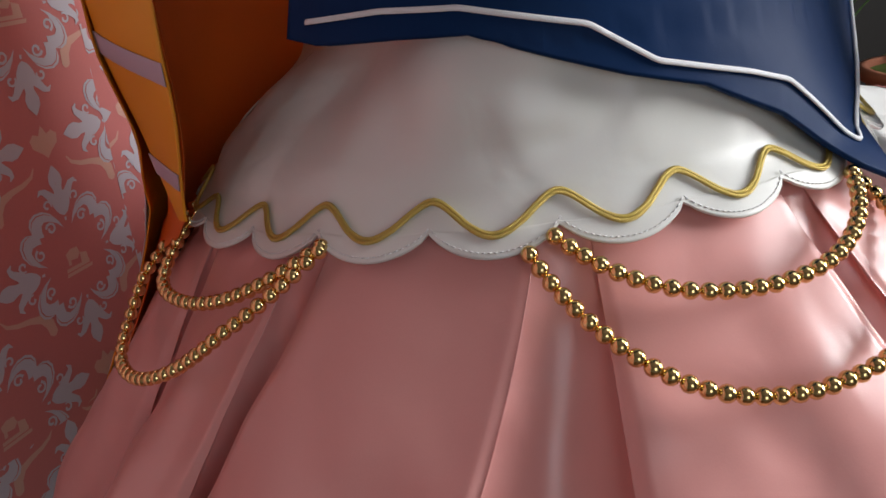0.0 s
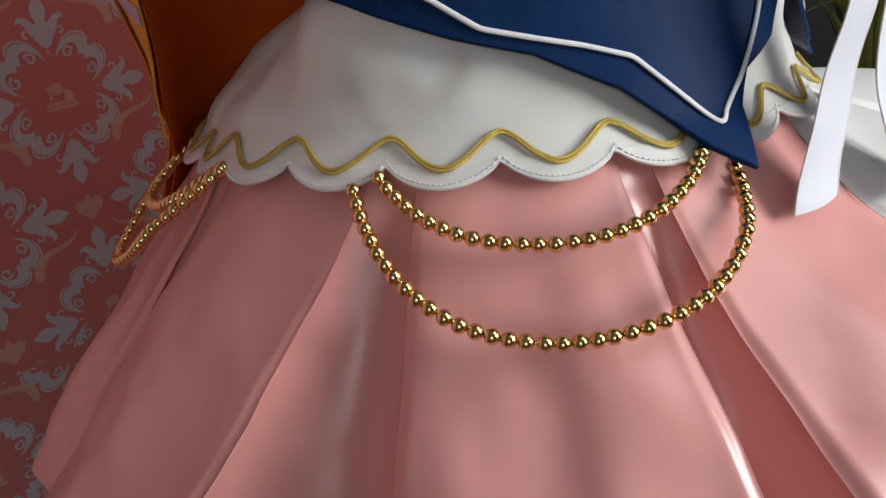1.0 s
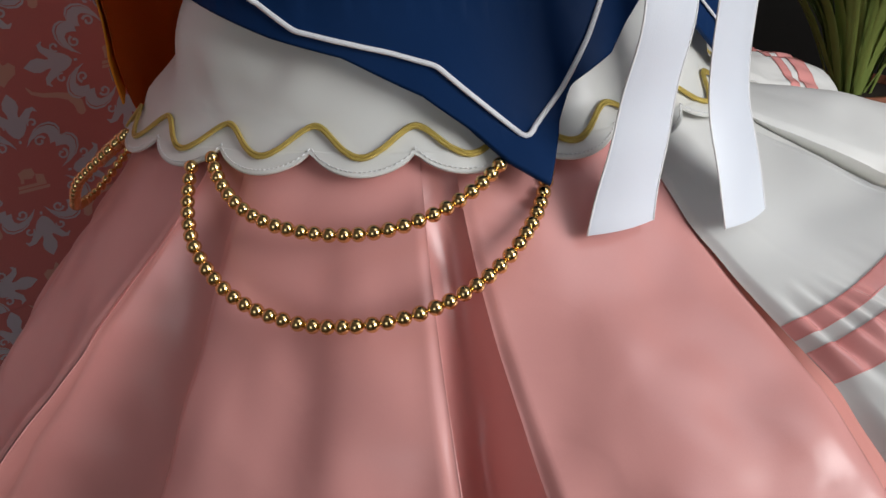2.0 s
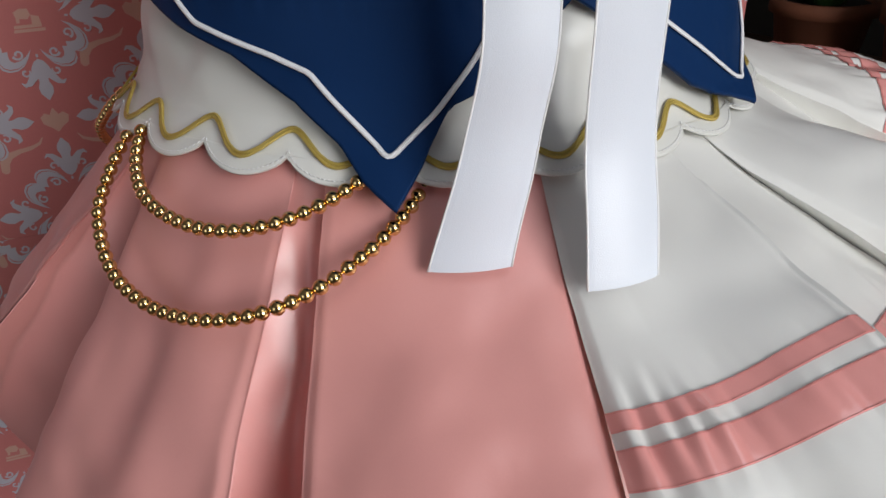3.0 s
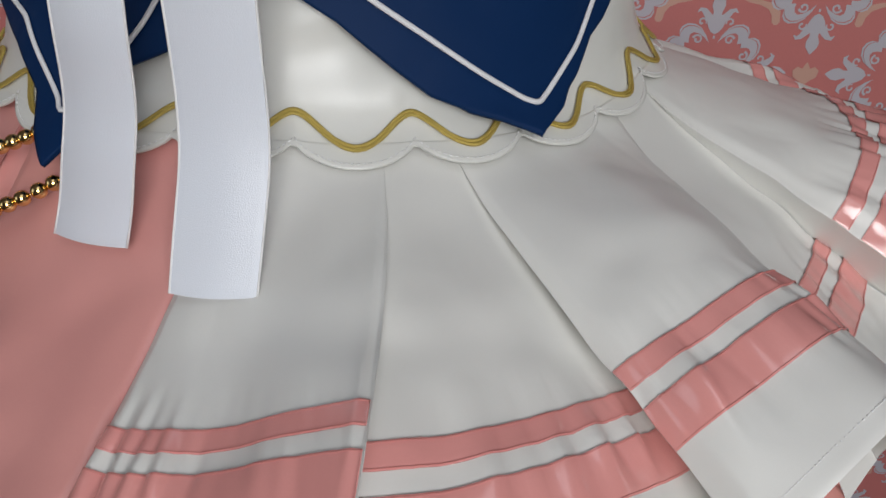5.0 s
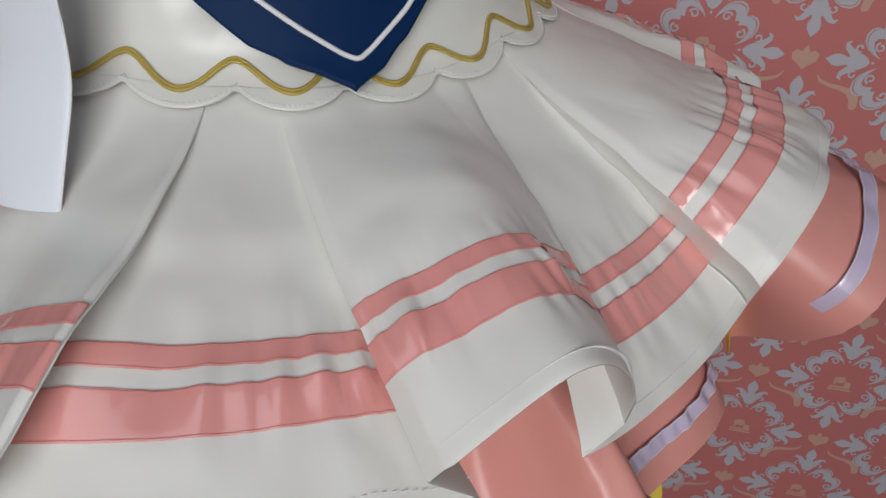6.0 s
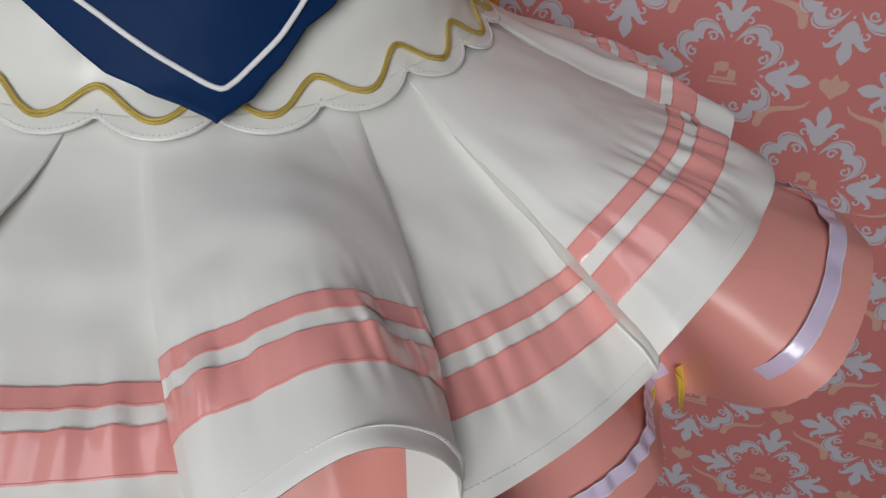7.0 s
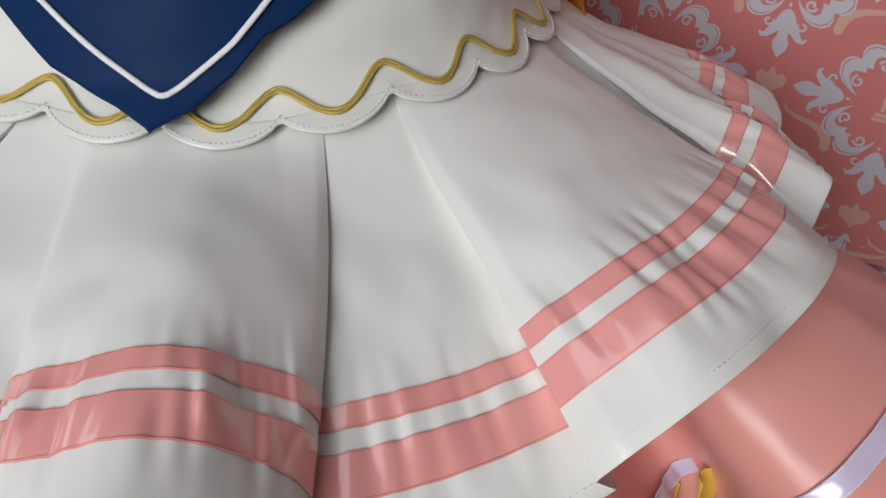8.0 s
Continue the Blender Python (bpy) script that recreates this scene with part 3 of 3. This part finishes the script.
bead_chain(hang(-92.8, -50.9, 0.008, 0.014, 0.0315, power=2.3))
bead_chain(hang(-95.7, -42.6, 0.014, 0.010, 0.0695, power=2.3, wide=-0.6, tuck=0.012))
bead_chain(hang(-121, -160, 0.008, 0.008, 0.034, lean=0.10))
bead_chain(hang(-121, -164, 0.010, 0.010, 0.074, lean=0.14, wide=-1.0))

# ---------------------------------------------------------------- navy collar with white piping
COLLAR = ((-128, 1.272), (-122, 1.270), (-111, 1.272), (-102, 1.2725), (-93, 1.264), (-83, 1.255), (-72, 1.247), (-60.5, 1.231), (-53.3, 1.2145), (-50, 1.205), (-45.6, 1.1962), (-42.4, 1.211), (-38.9, 1.2300), (-31, 1.240), (-27, 1.252), (-20, 1.268), (-10.5, 1.250), (-5, 1.236), (0.8, 1.2215), (5.5, 1.2150), (9.6, 1.211), (13.9, 1.2050), (19, 1.211), (23.5, 1.220), (28, 1.2335), (32, 1.239), (36, 1.247), (45, 1.268), (58, 1.30), (70, 1.34))


def collar_r(a, z):
    # above 1.31 the unseen collar flares out, shaped to shade the peplum below
    if z > 1.27:
        return float(np.interp(z, (1.27, 1.31, 1.345, 1.40), (0.1660, 0.1555, 0.158, 0.170)))
    return peplum_r(z) + 0.0098


def collar_at(a, z, lift=0.0):
    tip = max(0.0, 1 - abs(a + 46.5) / 14) + max(0.0, 1 - abs(a - 14.7) / 16)
    r = collar_r(a, z) + 0.18 * max(0.0, squash(a) - 1) + lift + 0.004 * tip * soft((1.225 - z) / 0.03)
    p = pol(a, r, z)
    return pol(a, r + 0.0030 * soft((z - 1.215) / 0.03) * wob(p.x, p.y, z, 17), z)


angles = sorted({-128 + 198 * i / 300 for i in range(301)} | {a for a, _ in COLLAR})
rows = []
for j in range(31):
    f = j / 30
    row = []
    for a in angles:
        lo = lerp(a, COLLAR)
        row.append(collar_at(a, lo + (1.46 - lo) * f ** 1.5))
    rows.append(row)
collar = tagged(part("sailor_collar", grid(rows[::-1]), NAVY, thick=0.0022), "navy blue satin sailor collar with pointed ends over the dress", "collar")
PIPES = (
    ((-124, 1.2786), (-113, 1.282), (-103, 1.282), (-87.5, 1.2735), (-79, 1.2585), (-65, 1.249), (-58.3, 1.243), (-52, 1.226), (-47.2, 1.2125), (-46.3, 1.2130), (-40.8, 1.2284), (-35, 1.249), (-30, 1.272), (-27, 1.30)),
    ((-12, 1.272), (-6, 1.2575), (1, 1.243), (8, 1.2275), (13.5, 1.2162), (15.3, 1.2142), (17, 1.2165), (24, 1.232), (29, 1.247), (36, 1.268), (43, 1.30)),
)
for table in PIPES:
    pts, ups = [], []
    a0, a1 = table[0][0], table[-1][0]
    for i in range(161):
        a = a0 + (a1 - a0) * i / 160
        z = sum(lerp(a + k, table) for k in (-0.5, 0, 0.5)) / 3
        pts.append(collar_at(a, z, 0.0012))
        ups.append(pol(a, 1, 0.7) - pol(a, 0, 0))
    part("piping", tube(pts, 0.00125, 8, flat=0.6, up=ups), CORD, collar, "white satin piping")

# ---------------------------------------------------------------- white ribbon tails
TAILS = (
    (((-35.0, -27.6), 0.214, 1.36), ((-36.0, -28.6), 0.215, 1.26), ((-38.3, -30.2), 0.212, 1.220), ((-42.2, -33.1), 0.2163, 1.174)),
    (((-24.6, -16.4), 0.214, 1.36), ((-25.0, -17.0), 0.215, 1.26), ((-25.4, -17.0), 0.217, 1.214), ((-26.4, -18.6), 0.236, 1.1687)),
)
for tail in TAILS:
    zs = [t[2] for t in tail][::-1]
    rows = []
    for j in range(41):
        z = tail[0][2] + (tail[-1][2] - tail[0][2]) * j / 40
        al = float(np.interp(z, zs, [t[0][0] for t in tail][::-1]))
        ar = float(np.interp(z, zs, [t[0][1] for t in tail][::-1]))
        r = float(np.interp(z, zs, [t[1] for t in tail][::-1]))
        rows.append([pol(al + (ar - al) * k / 10, r + 0.0018 * math.sin(math.pi * k / 10) + 0.001 * math.sin(z * 70 + al), z) for k in range(11)])
    for _ in range(6):
        rows = [rows[0]] + [[(a + 2 * b + c) / 4 for a, b, c in zip(p, q, s)] for p, q, s in zip(rows, rows[1:], rows[2:])] + [rows[-1]]
    tail_ob = tagged(part("satin_ribbon", grid(rows), RIBBON, thick=0.0006), "white satin ribbon tail hanging over the skirt", "ribbon", group="ribbon tails")
    for side in (0, -1):
        part("woven_edge", tube([row[side] for row in rows], 0.0005, 5), THREAD, tail_ob)

rows = []
for j in range(13):
    f = j / 12
    row = []
    for i in range(25):
        a = -108 + 26 * i / 24
        w = math.sin(math.pi * i / 24)
        z = 1.2855 + 0.006 * (1 - w) + (0.004 + 0.034 * f)
        row.append(pol(a, collar_r(a, z) + 0.010 + 0.016 * math.sin(math.pi * min(1.0, f + 0.08)) * w ** 0.4 + 0.002 * math.sin(i * 1.3), z))
    rows.append(row)
tagged(part("white_bow", grid(rows[::-1]), RIBBON, thick=0.0010), "white satin bow loop tied over the navy collar", "bow")

# ---------------------------------------------------------------- orange cape behind the dress


def cape_piece(name, table, mat, label, parent, n=24):
    """A hanging sheet: rows of (z, angle from, radius from, angle to, radius to)."""
    zs = [t[0] for t in table][::-1]
    rows = []
    for j in range(31):
        z = table[0][0] + (table[-1][0] - table[0][0]) * j / 30
        v = [float(np.interp(z, zs, [t[k] for t in table][::-1])) for k in (1, 2, 3, 4)]
        row = []
        for i in range(n + 1):
            f = i / n
            a, r = v[0] + (v[2] - v[0]) * f, v[1] + (v[3] - v[1]) * f
            p = pol(a, r, z)
            row.append(pol(a, r + 0.004 * wob(p.x, p.y, p.z, 18), z))
        rows.append(row)
    return part(name, grid(rows), mat, parent, label, thick=0.0012)


cape = empty("orange_cape", pol(180, 0.19, 1.05))
tagged(cape, "orange satin cape with rust lining and lilac bands behind the dress", "cape")
LILACBAND = material("lilac_band", (0.55, 0.42, 0.50), 0.45, vary=0.05)
FRONT = ((1.42, -156, 0.216, -146, 0.190), (1.30, -156, 0.216, -145, 0.194), (1.268, -158, 0.213, -144, 0.198), (1.2196, -158.5, 0.204, -145, 0.201), (1.190, -149, 0.201, -147.5, 0.1995))
BACK = ((1.42, -154, 0.218, -250, 0.185), (1.27, -157, 0.215, -252, 0.188), (1.22, -159, 0.206, -252, 0.192), (1.18, -165, 0.207, -252, 0.204), (1.15, -167, 0.218, -250, 0.226), (1.06, -171, 0.262, -215, 0.270))
cape_piece("front_edge", FRONT, ORANGE, "orange satin front edge", cape)
cape_piece("lining", ((1.42, -146, 0.188, -245, 0.180), (1.27, -144.5, 0.195, -246, 0.183), (1.22, -146, 0.197, -246, 0.186), (1.18, -152, 0.196, -246, 0.197), (1.15, -167, 0.212, -246, 0.218), (1.07, -170, 0.252, -215, 0.260)), RUST, "dark rust red lining", cape)
cape_piece("back_panel", BACK, ORANGE, "orange satin back panel", cape)


def band_on(table, f_lo, f_hi, z_of, height, n=10):
    """A band sewn on a hanging sheet between two fractions of its width; z_of gives its upper edge."""
    zs = [t[0] for t in table][::-1]
    rows = []
    for k in range(5):
        row = []
        for i in range(n + 1):
            f = f_lo + (f_hi - f_lo) * i / n
            z = z_of(i / n) - height * k / 4
            v = [float(np.interp(z, zs, [t[c] for t in table][::-1])) for c in (1, 2, 3, 4)]
            a, r = v[0] + (v[2] - v[0]) * f, v[1] + (v[3] - v[1]) * f
            p = pol(a, r, z)
            row.append(pol(a, r + 0.0010 + 0.004 * wob(p.x, p.y, p.z, 18), z))
        rows.append(row)
    return part("band", grid(rows), LILACBAND, cape, "lilac satin band", thick=0.0006)


band_on(FRONT, 0.0, 1.0, lambda f: 1.276 - 0.012 * f, 0.010)
band_on(FRONT, 0.0, 1.0, lambda f: 1.2165 - 0.002 * f, 0.008)
band_on(BACK, 0.03, 0.07, lambda f: 1.19 - 0.006 * f, 0.115)
band_on(BACK, 0.75, 0.80, lambda f: 1.30, 0.12)

# ---------------------------------------------------------------- dress form that carries the dress
form = empty("dress_form", (CX, CY, 0.0))
tagged(form, "linen dress form on a steel stand inside the dress", "dress form")
part("torso", lathe(((0.0, 0.80), (0.10, 0.81), (0.125, 0.90), (0.140, 1.05), (0.118, 1.18), (0.062, 1.28), (0.062, 1.34), (0.145, 1.47), (0.12, 1.58), (0.055, 1.66), (0.045, 1.72), (0.0, 1.725)), 40, (CX, CY, 0)), FORM, form)
part("pole", lathe(((0.0, 0.0), (0.016, 0.0), (0.016, 0.80), (0.0, 0.80)), 20, (CX, CY, 0.012)), METALM, form)
part("base", lathe(((0.0, 0.0), (0.17, 0.0), (0.17, 0.010), (0.15, 0.016), (0.0, 0.018)), 40, (CX, CY, 0)), METALM, form)

# ---------------------------------------------------------------- plants behind
rnd = random.Random(5)
BENCH = 0.80
bench = empty("plant_bench", (0.55, 1.75, 0))
tagged(bench, "dark wooden bench holding potted plants", "bench")
part("top", box(bmesh.new(), (-0.55, 1.45, BENCH - 0.03), (1.7, 2.1, BENCH), 0.004), BENCHWOOD, bench, smooth=False)
for x in (-0.48, 1.63):
    for y in (1.52, 2.03):
        part("leg", box(bmesh.new(), (x - 0.03, y - 0.03, 0), (x + 0.03, y + 0.03, BENCH - 0.03), 0.004), BENCHWOOD, bench, smooth=False)


def plant(x, y, pot_r, pot_h, blades, length, width, mat, label, droop=0.6, spread=1.0, mossy=False):
    thing = empty("potted_plant", (x, y, BENCH))
    tagged(thing, label, "plant")
    part("pot", lathe(((0, 0.0), (pot_r * 0.72, 0.0), (pot_r * 0.95, pot_h * 0.82), (pot_r * 1.06, pot_h * 0.83), (pot_r * 1.06, pot_h), (pot_r * 0.95, pot_h), (pot_r * 0.93, pot_h * 0.90), (0, pot_h * 0.90)), 28, (x, y, BENCH)), TERRA, thing)
    part("soil", lathe(((0, 0.004), (pot_r * 0.93, 0.0)), 24, (x, y, BENCH + pot_h * 0.91)), MOSS if mossy else SOIL, thing)
    for i in range(blades):
        ang = rnd.uniform(0, math.tau)
        ln, wd = length * rnd.uniform(0.6, 1.15), width * rnd.uniform(0.7, 1.2)
        tilt = rnd.uniform(0.05, 0.5) * spread
        out = Vector((math.cos(ang), math.sin(ang), 0))
        side = Vector((-out.y, out.x, 0))
        p = Vector((x, y, BENCH + pot_h * 0.9)) + out * pot_r * 0.4 * rnd.random()
        rws = []
        for j in range(10):
            f = j / 9
            w = wd * (math.sin(math.pi * min(0.97, 0.18 + 0.80 * f)) ** 0.8)
            t = tilt + droop * f * f * 2.2
            rws.append([p - side * w / 2, p - Vector((0, 0, w * 0.12)), p + side * w / 2])
            p = p + (out * math.sin(t) + Vector((0, 0, math.cos(t)))) * ln / 9
        part("leaf", grid(rws), mat, thing, thick=0.0006)
    return thing


plant(0.40, 1.60, 0.09, 0.14, 110, 0.46, 0.013, LEAF, "spider plant with long narrow green leaves in a pot", 0.62)
plant(0.66, 1.64, 0.09, 0.14, 110, 0.46, 0.013, LEAF, "spider plant with long arching green leaves in a pot", 0.68)
plant(0.92, 1.70, 0.09, 0.14, 70, 0.42, 0.012, LEAF2, "dark grassy plant with drooping leaves in a pot", 0.6)
plant(0.10, 1.75, 0.10, 0.21, 16, 0.22, 0.06, LEAF2, "broad-leaved green plant in a terracotta pot", 0.7, 1.4)
plant(-0.16, 1.85, 0.10, 0.17, 22, 0.26, 0.07, LEAF2, "deep green broad-leaved plant in a pot", 0.6, 1.4)
plant(1.2, 1.65, 0.14, 0.15, 14, 0.10, 0.02, MOSS, "low mossy plant in a wide terracotta pot", 0.6, 1.8, True)
